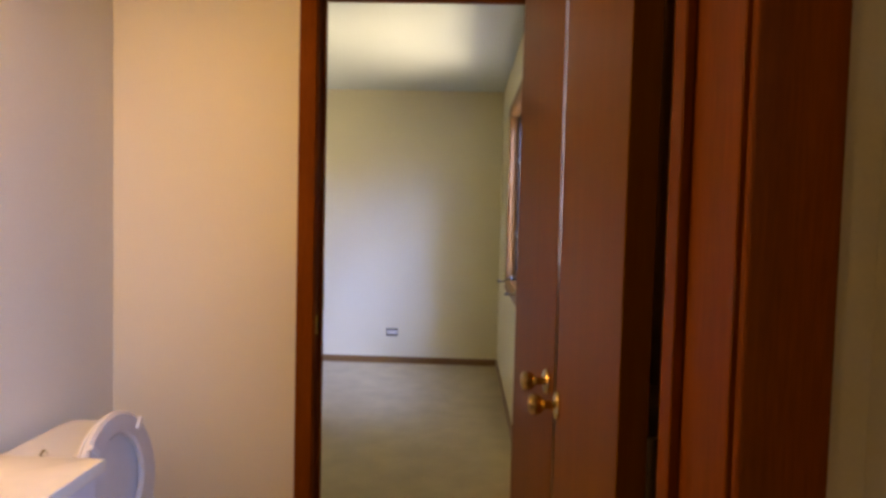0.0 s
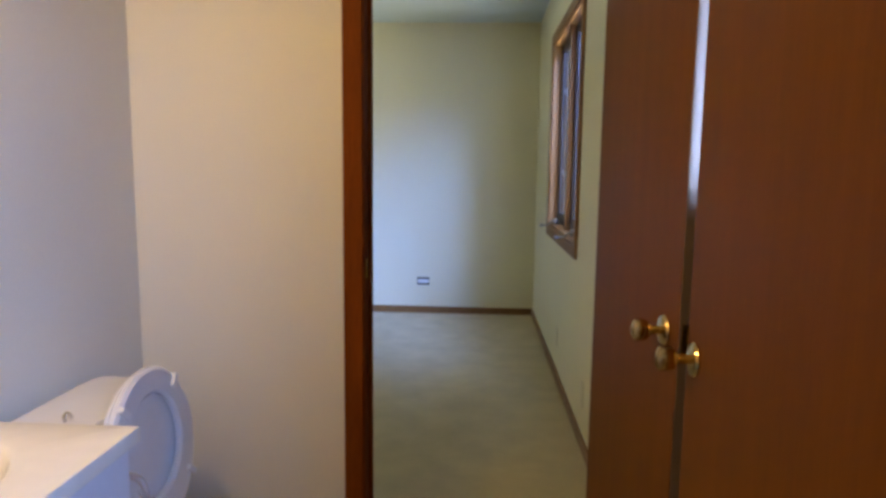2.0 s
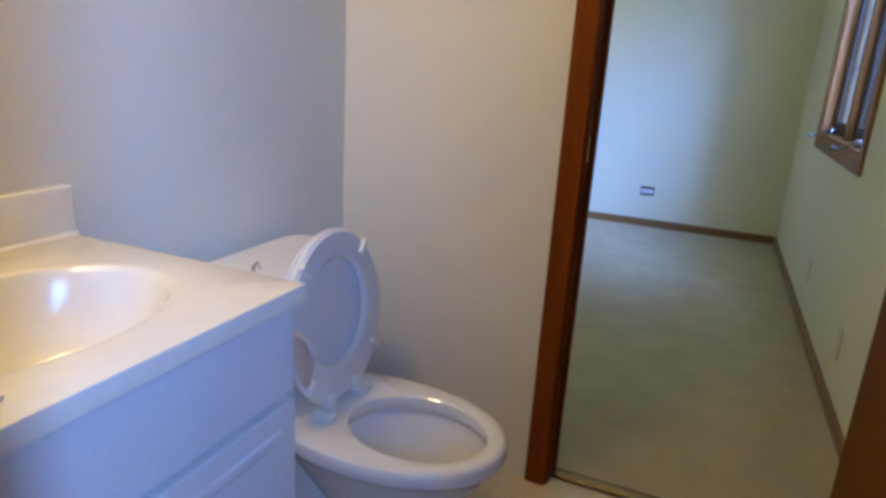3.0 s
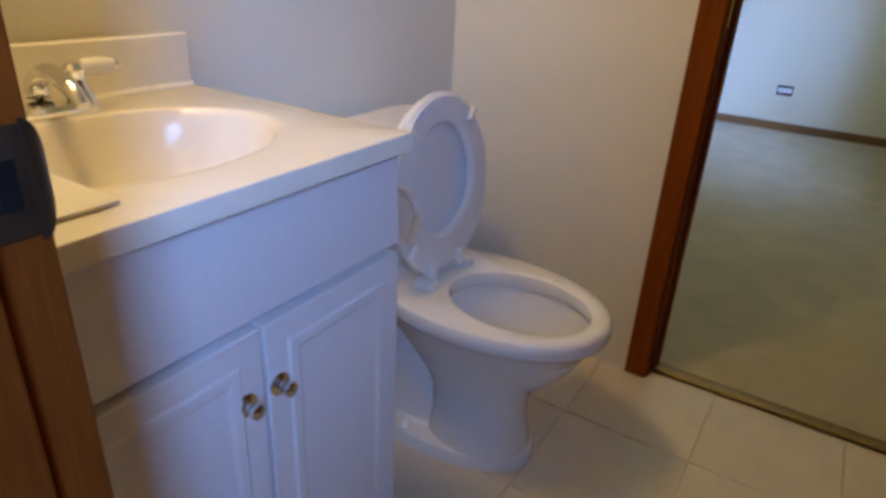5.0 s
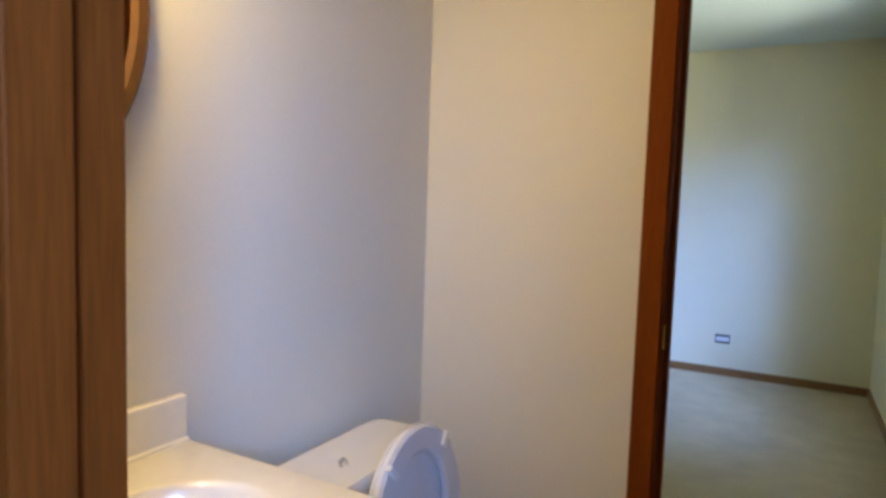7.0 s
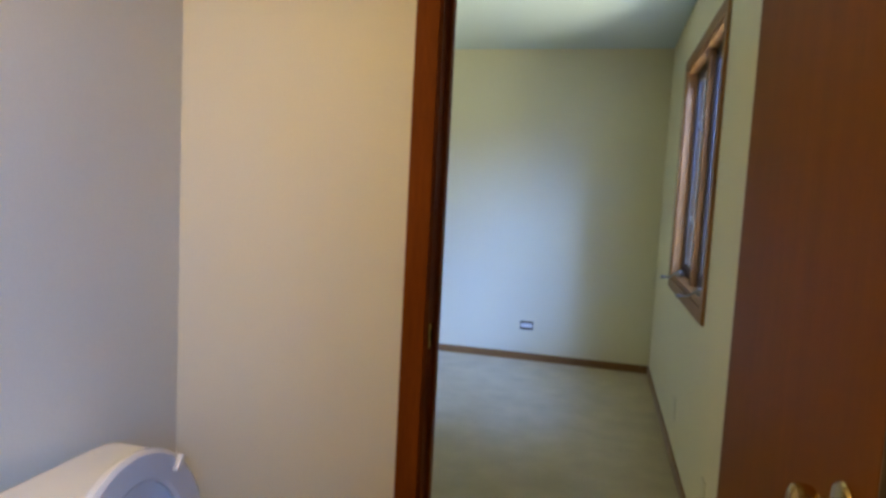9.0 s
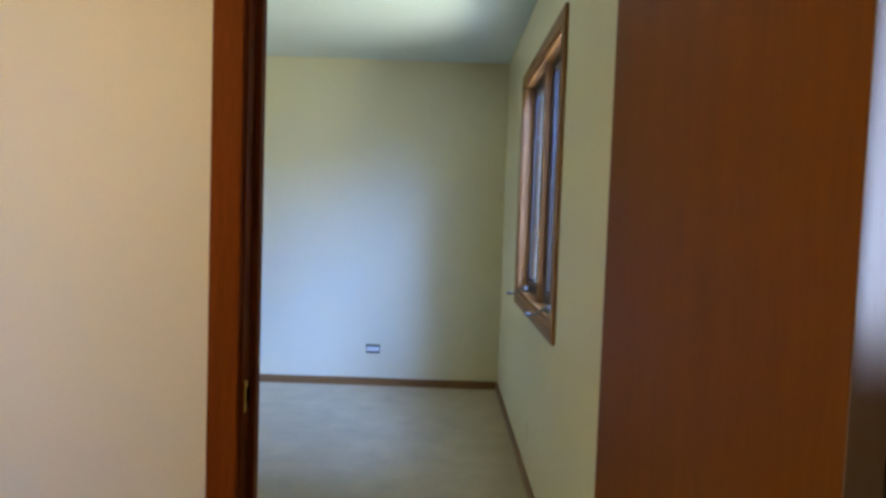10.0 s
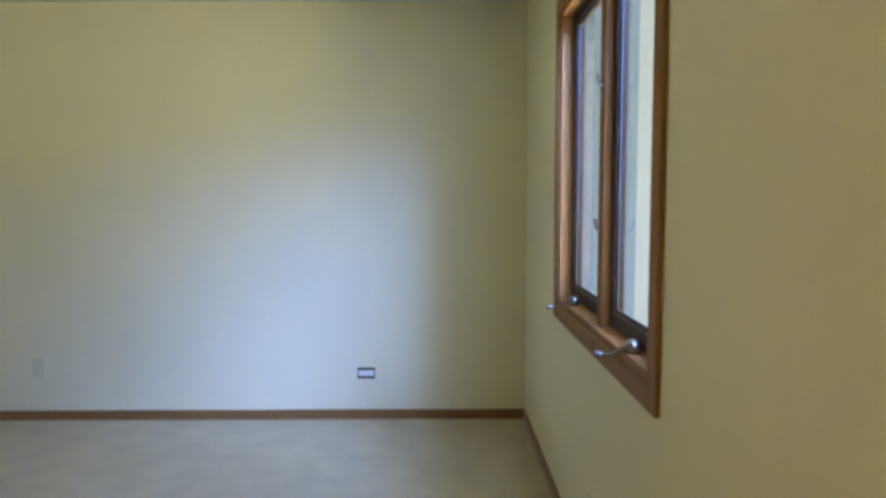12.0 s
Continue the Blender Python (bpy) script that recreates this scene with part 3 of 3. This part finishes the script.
def faucet():
    x, y, z = -1.005, 1.046, 0.801
    tap = thing("faucet", (x, y, z), "chrome two-handle faucet with white porcelain levers", "faucet")
    base = loft([oval(x, y, z - 0.001, 0.026, 0.078, 32, 3), oval(x, y, z + 0.008, 0.026, 0.078, 32, 3), oval(x, y, z + 0.015, 0.020, 0.070, 32, 3)])
    part("base", base, M["chrome"], tap, smooth=True)
    spout = smooth_path([(x - 0.004, y, z + 0.010), (x, y, z + 0.045), (x + 0.035, y, z + 0.062), (x + 0.085, y, z + 0.048), (x + 0.105, y, z + 0.030)], 5)
    part("spout", rod(spout, [0.017 - 0.0004 * i for i in range(len(spout))]), M["chrome"], tap, smooth=True)
    for s in (-1, 1):
        yy = y + s * 0.051
        m = pose(x, yy, z + 0.012)
        part("valve", turned([(0.0, 0.0), (0.022, 0.0), (0.020, 0.012), (0.013, 0.026), (0.012, 0.038), (0.016, 0.046), (0.011, 0.054), (0.0, 0.056)], m), M["chrome"], tap, smooth=True)
        axis = Matrix.Translation((x, yy, z + 0.058)) @ pose(0, 0, 0, 0, 0, 0) @ Matrix.Rotation(radians(-90 * s), 4, "X")
        lever = part("lever", turned([(0.0, 0.010), (0.009, 0.010), (0.0115, 0.014), (0.0125, 0.040), (0.010, 0.056), (0.0, 0.056)], axis, 18), M["porcelain"], tap, "white porcelain lever", smooth=True)
        part("lever_tip", turned([(0.0, 0.055), (0.006, 0.055), (0.008, 0.059), (0.005, 0.066), (0.0, 0.067)], axis, 14), M["chrome"], lever, "chrome tip", smooth=True)
    return tap


faucet()
solid("card_sheet", box(bmesh.new(), -0.800, -0.632, 0.800, 0.921, 0.8024, 0.8060, bevel=0.001), M["card"],
      "flat white card lying on the vanity top", "card")


def paper_holder():
    h = thing("paper_holder", (-0.63, 1.323, 0.65), "bent chrome wire paper holder on the vanity side", "holder")
    pts = [(-0.640, 1.322, 0.700), (-0.628, 1.354, 0.698), (-0.616, 1.370, 0.685), (-0.606, 1.374, 0.662), (-0.610, 1.374, 0.636), (-0.616, 1.372, 0.606)]
    part("wire", rod(smooth_path(pts, 5), 0.0062), M["bright_wire"], h, smooth=True)
    part("mount", turned([(0.0, 0.0), (0.012, 0.0), (0.012, 0.003), (0.0, 0.004)], Matrix.Translation((-0.640, 1.3225, 0.700)) @ pose(0, 0, 0, -90), 16), M["chrome"], h, smooth=True)


paper_holder()


# ---- toilet ----
def toilet():
    cy = 1.665
    wc = thing("toilet", (-0.70, cy, 0), "white china toilet with its seat and lid raised", "toilet")
    n = 48

    def ring(xb, xf, half, z, power=2.0):
        """An egg outline from the back xb to the front xf."""
        out = []
        xm = xb + (xf - xb) * 0.46
        for i in range(n):
            t = 2 * math.pi * i / n
            c, s = math.cos(t), math.sin(t)
            x = xm + (xf - xm) * c if c > 0 else xm + (xm - xb) * math.copysign(abs(c) ** (2 / power), c)
            out.append((x, cy + half * math.copysign(abs(s) ** (2 / 2.15), s), z))
        return out

    part("foot", loft([ring(-0.905, -0.476, 0.122, 0.0, 3), ring(-0.905, -0.475, 0.122, 0.018, 3), ring(-0.902, -0.480, 0.117, 0.030, 3), ring(-0.880, -0.500, 0.095, 0.036, 3)]), M["china"], wc, smooth=True)
    web = [ring(-0.895, -0.620, 0.098, 0.026, 4), ring(-0.890, -0.640, 0.078, 0.045, 4), ring(-0.885, -0.650, 0.070, 0.120, 4), ring(-0.885, -0.670, 0.072, 0.220, 4),
           ring(-0.875, -0.715, 0.092, 0.300, 4), ring(-0.870, -0.725, 0.120, 0.350, 4)]
    part("trapway", loft(web), M["china"], wc, smooth=True)
    outer = [ring(-0.735, -0.484, 0.104, 0.022, 2.6), ring(-0.728, -0.494, 0.097, 0.050, 2.5), ring(-0.722, -0.502, 0.090, 0.100, 2.4), ring(-0.725, -0.502, 0.089, 0.150, 2.4),
             ring(-0.745, -0.486, 0.098, 0.195, 2.3), ring(-0.790, -0.448, 0.116, 0.245, 2.3), ring(-0.830, -0.408, 0.138, 0.295, 2.3), ring(-0.850, -0.380, 0.155, 0.332, 2.4),
             ring(-0.852, -0.366, 0.165, 0.350, 2.4), ring(-0.852, -0.355, 0.174, 0.358, 2.4), ring(-0.852, -0.352, 0.177, 0.364, 2.4), ring(-0.852, -0.352, 0.177, 0.384, 2.4),
             ring(-0.854, -0.356, 0.174, 0.391, 2.4), ring(-0.858, -0.362, 0.168, 0.394, 2.4)]

    def hole(f, z, shift=0.0):
        return [(-0.545 + shift + 0.153 * f * math.cos(2 * math.pi * i / n), cy + 0.117 * f * math.sin(2 * math.pi * i / n), z) for i in range(n)]

    inside = [hole(1.04, 0.393), hole(1.0, 0.389), hole(0.99, 0.380), hole(0.99, 0.364), hole(1.02, 0.356), hole(1.07, 0.352), hole(1.05, 0.335), hole(0.98, 0.305), hole(0.86, 0.260, -0.01), hole(0.60, 0.205, -0.02), hole(0.42, 0.180, -0.03)]
    part("bowl", loft(outer + inside, close_end=False), M["china"], wc, smooth=True)
    part("water", loft([hole(0.60, 0.205, -0.02), hole(0.30, 0.2052, -0.02)]), M["glass"], wc, "still water in the bowl", smooth=True)
    part("tank", loft([oval(-0.918, cy, 0.370, 0.078, 0.195, 40, 5), oval(-0.920, cy, 0.380, 0.084, 0.205, 40, 6), oval(-0.922, cy, 0.640, 0.092, 0.222, 40, 7), oval(-0.922, cy, 0.656, 0.092, 0.222, 40, 7)]),
         M["china"], wc, smooth=True)
    part("tank_lid", loft([oval(-0.922, cy, 0.657, 0.094, 0.226, 40, 7), oval(-0.922, cy, 0.662, 0.099, 0.231, 40, 7), oval(-0.922, cy, 0.680, 0.099, 0.231, 40, 7), oval(-0.922, cy, 0.690, 0.092, 0.224, 40, 7)]),
         M["china"], wc, smooth=True)
    lever = smooth_path([(-0.826, cy - 0.165, 0.632), (-0.812, cy - 0.165, 0.632), (-0.806, cy - 0.150, 0.630), (-0.803, cy - 0.110, 0.622)], 4)
    part("flush_lever", rod(lever, 0.0065), M["chrome"], wc, "chrome flush lever", smooth=True)
    fold = smooth_path([(-0.900, 1.590, 0.690), (-0.901, 1.591, 0.702), (-0.898, 1.599, 0.706), (-0.897, 1.607, 0.692)], 4)
    part("lid_clip", rod(fold, 0.0040), M["nickel"], wc, "small bent chrome clip on the tank lid", smooth=True)
    # seat and lid, built flat and then tilted up about the hinge
    hx, hz = -0.722, 0.402
    tilt = Matrix.Translation((hx, cy + 0.010, hz)) @ Matrix.Rotation(radians(-96), 4, "Y")

    def egg(k, z, grow=0.0):
        """The seat's outline: round in front, narrowing to a blunt end at the hinge."""
        pts = []
        for i in range(n):
            t = 2 * math.pi * i / n
            c, s = math.cos(t), math.sin(t)
            if c > 0:
                x, y = 0.180 + (0.203 * k + grow) * c, (0.182 * k + grow) * s
            else:
                d = abs(c) ** 0.62
                x = 0.180 - (0.170 * k + grow) * d
                y = (0.182 * k + grow) * math.copysign(abs(s) ** 0.62, s) * (1 - 0.34 * d ** 1.4)
            pts.append((x, y, z))
        return pts

    def opening(z, grow=0.0):
        return [(0.206 + (0.116 + grow) * math.cos(2 * math.pi * i / n), (0.110 + grow) * math.sin(2 * math.pi * i / n), z) for i in range(n)]

    ring_bm = loft([egg(1.0, 0.000, -0.008), egg(1.0, 0.006), egg(1.0, 0.016), egg(1.0, 0.022, -0.010), opening(0.022, 0.012), opening(0.014), opening(0.006), opening(0.000, 0.007), egg(1.0, 0.000, -0.008)], False, False)
    ring_bm.transform(tilt)
    seat = part("seat", ring_bm, M["seat"], wc, "white plastic ring seat", smooth=True)
    for x, y in ((0.322, 0.108), (0.322, -0.108), (0.085, 0.128), (0.085, -0.128)):
        b = boxed(x - 0.018, x + 0.018, y - 0.007, y + 0.007, -0.009, 0.005, bevel=0.003)
        b.transform(Matrix.Translation((x, y, 0)) @ Matrix.Rotation(math.atan2(y, x - 0.200), 4, "Z") @ Matrix.Translation((-x, -y, 0)))
        b.transform(tilt)
        part("bumper", b, M["plastic"], seat, "white rubber bumper", smooth=True)
    lid_bm = loft([egg(0.3, 0.026), egg(0.9, 0.026, -0.004), egg(1.0, 0.0225, -0.012), egg(1.0, 0.025, -0.006), egg(1.0, 0.032, -0.008), egg(0.9, 0.037, -0.008), egg(0.3, 0.039)])
    lid_bm.transform(tilt)
    part("lid", lid_bm, M["seat"], wc, "white plastic lid", smooth=True)
    for s in (-1, 1):
        part("hinge_post", boxed(hx - 0.028, hx + 0.020, cy + s * 0.072 - 0.014, cy + s * 0.072 + 0.014, 0.392, 0.414, bevel=0.006, segments=3), M["plastic"], wc, "white plastic hinge post", smooth=True)
        part("hinge_lug", boxed(hx - 0.022, hx + 0.006, cy + s * 0.050 - 0.010, cy + s * 0.050 + 0.010, 0.404, 0.440, bevel=0.005, segments=3), M["plastic"], wc, "", smooth=True)
        part("bolt_cap", turned([(0.0, 0.0), (0.013, 0.0), (0.012, 0.010), (0.006, 0.016), (0.0, 0.017)], pose(-0.752, cy + s * 0.098, 0.034), 16), M["plastic"], wc, "white bolt cap", smooth=True)
    return wc


toilet()


# ---- mirror and light ----
def oval_mirror():
    x, cy, cz = -1.088, 1.040, 1.570
    m = thing("oval_mirror", (x, cy, cz), "oval wall mirror in a brown wooden frame", "mirror")
    n = 64

    def ring(a, b, dx):
        return [(x + dx, cy + a * math.cos(2 * math.pi * i / n), cz + b * math.sin(2 * math.pi * i / n)) for i in range(n)]

    frame_bm = loft([ring(0.222, 0.302, 0.0), ring(0.222, 0.302, 0.012), ring(0.214, 0.294, 0.022), ring(0.196, 0.276, 0.020), ring(0.190, 0.270, 0.010), ring(0.190, 0.270, 0.0)], False, False)
    part("wooden_frame", frame_bm, M["mirror_wood"], m, smooth=True)
    part("glass", loft([ring(0.192, 0.272, 0.004), ring(0.192, 0.272, 0.009)]), M["mirror"], m, "mirror glass")


oval_mirror()


def vanity_light():
    light = thing("vanity_light", (-1.09, 1.06, 1.94), "chrome wall light above the mirror", "wall lamp")
    part("back_plate", boxed(-1.098, -1.074, 0.90, 1.22, 1.895, 1.985, bevel=0.006), M["chrome"], light)
    axis = Matrix.Translation((-1.074, 1.06, 1.94)) @ pose(0, 0, 0, 0, 90, 0)
    part("socket", turned([(0.0, 0.0), (0.024, 0.0), (0.022, 0.030), (0.0, 0.031)], axis, 20), M["chrome"], light, smooth=True)


vanity_light()


# unseen fixture added to go with the hall's fill lamp
def hall_fill_fixture():
    light = thing("added_hall_fixture", (-1.10, -0.70, TOP), "added round ceiling fixture, unseen, for the hall's fill lamp", "ceiling lamp")
    part("canopy", turned([(0.0, 0.0), (0.09, 0.0), (0.085, -0.02), (0.03, -0.03), (0.025, -0.07), (0.0, -0.07)], pose(-1.10, -0.70, TOP)), M["chrome"], light, smooth=True)


hall_fill_fixture()


# ---- wall plates ----
def bare_outlet():
    x, z = -0.483, 0.282
    o = thing("outlet", (x, FAR, z), "bare outlet in a dark box with no cover plate", "outlet")
    f = FAR
    part("box_rim", box(box(box(boxed(x - 0.052, x + 0.052, f - 0.004, f, z + 0.024, z + 0.032), x - 0.052, x + 0.052, f - 0.004, f, z - 0.032, z - 0.024),
                            x - 0.050, x - 0.046, f - 0.004, f, z - 0.024, z + 0.024), x + 0.046, x + 0.050, f - 0.004, f, z - 0.024, z + 0.024), M["dark"], o, "dark metal box rim")
    rec = part("receptacle", boxed(x - 0.0445, x + 0.0445, f - 0.008, f, z - 0.018, z + 0.018, bevel=0.003), M["plastic"], o, "white receptacle")
    part("strap", boxed(x - 0.0455, x + 0.0455, f - 0.002, f, z - 0.024, z + 0.024), M["dark"], o)
    for s in (-1, 1):
        for k in (-1, 1):
            part("slot", boxed(x + s * 0.019 - 0.004, x + s * 0.019 + 0.004, f - 0.0086, f - 0.0079, z + k * 0.006 - 0.001, z + k * 0.006 + 0.001), M["dark"], rec)


bare_outlet()


def cover_plate(name, along_x, at, z, mat, label):
    if along_x:
        p = thing(name, (at, FAR, z), label, "outlet")
        part("plate", boxed(at - 0.035, at + 0.035, FAR - 0.006, FAR, z - 0.057, z + 0.057, bevel=0.003), M[mat], p)
        for k in (-1, 1):
            part("socket", boxed(at - 0.017, at + 0.017, FAR - 0.0075, FAR - 0.005, z + k * 0.020 - 0.014, z + k * 0.020 + 0.014, bevel=0.001), M[mat], p)
    else:
        p = thing(name, (RIGHT, at, z), label, "outlet")
        part("plate", boxed(RIGHT - 0.006, RIGHT, at - 0.035, at + 0.035, z - 0.057, z + 0.057, bevel=0.003), M[mat], p)
        for k in (-1, 1):
            part("socket", boxed(RIGHT - 0.0075, RIGHT - 0.005, at - 0.017, at + 0.017, z + k * 0.020 - 0.014, z + k * 0.020 + 0.014, bevel=0.001), M[mat], p)
    return p


cover_plate("wall_outlet", True, -2.428, 0.325, "ivory", "ivory outlet plate low on the far wall")
cover_plate("wall_outlet", False, 4.06, 0.262, "ivory", "ivory outlet plate low on the window wall")
cover_plate("wall_outlet", False, 3.12, 0.24, "ivory", "ivory outlet plate low beside the doorway")


# ---- outside ----
solid("ground", boxed(-150, 150, -150, 150, -0.9, -0.5), M["lawn"], "mown green lawn round the house", "lawn", kind="structure")


def neighbour_house():
    """A pale house that stands beyond the far end of the lawn."""
    h = thing("house", (-1, 14, -0.5), "pale blue-grey sided two-storey house next door", "house")
    part("wall", boxed(-6.0, 2.75, 9.5, 20.0, -0.5, 6.4), M["siding"], h)
    part("roof", loft([[(-6.5, 9.0, 6.4), (3.25, 9.0, 6.4), (3.25, 20.5, 6.4), (-6.5, 20.5, 6.4)], [(-2.0, 14.6, 9.0), (-1.6, 14.6, 9.0), (-1.6, 14.9, 9.0), (-2.0, 14.9, 9.0)]]), M["roof"], h)
    for k in range(36):
        z = -0.45 + k * 0.19
        part("siding_board", boxed(-6.0, 2.75, 9.482, 9.4999, z, z + 0.18), M["siding"], h)
    # added pale panel, its colour imitates the brighter view at the pane's right
    part("bright_view_panel", boxed(2.27, 2.77, 9.46, 9.4819, -0.5, 6.3, bevel=0.004), M["bright_view"], h, "added pale blue-white panel for the bright view beside the siding")
    for x in (-4.6, -2.2):
        w = part("window", boxed(x, x + 1.1, 9.455, 9.481, 0.9, 2.3), M["plastic"], h)
        part("window_pane", boxed(x + 0.07, x + 1.03, 9.445, 9.4549, 0.97, 2.23), M["dark"], w)


neighbour_house()


# ---- floor tiles ----
def floor_tiles():
    floor = solid("floor_bathroom", boxed(-1.12, RIGHT, 0.69, 2.188, -0.012, -0.004), M["grout"], "cream square floor tiles with thin brown joints", "floor", kind="structure")
    size, gap = 0.305, 0.002
    shared = {}
    for i in range(-4, 3):
        for j in range(-5, 2):
            x0, y0 = -0.175 + i * size + gap / 2, 1.880 + j * size + gap / 2
            x1, y1 = x0 + size - gap, y0 + size - gap
            x0, x1, y0, y1 = max(x0, -1.118), min(x1, RIGHT - 0.001), max(y0, 0.724), min(y1, 2.186)
            if x1 - x0 < 0.02 or y1 - y0 < 0.02:
                continue
            key = (round(x1 - x0, 3), round(y1 - y0, 3))
            if key not in shared:
                shared[key] = mesh_of("tile", boxed(0, x1 - x0, 0, y1 - y0, -0.0041, 0.0, bevel=0.0012, segments=1), M["tile"])
            t = new("tile", shared[key])
            t.parent = floor
            t.location = (x0, y0, 0.0)


floor_tiles()
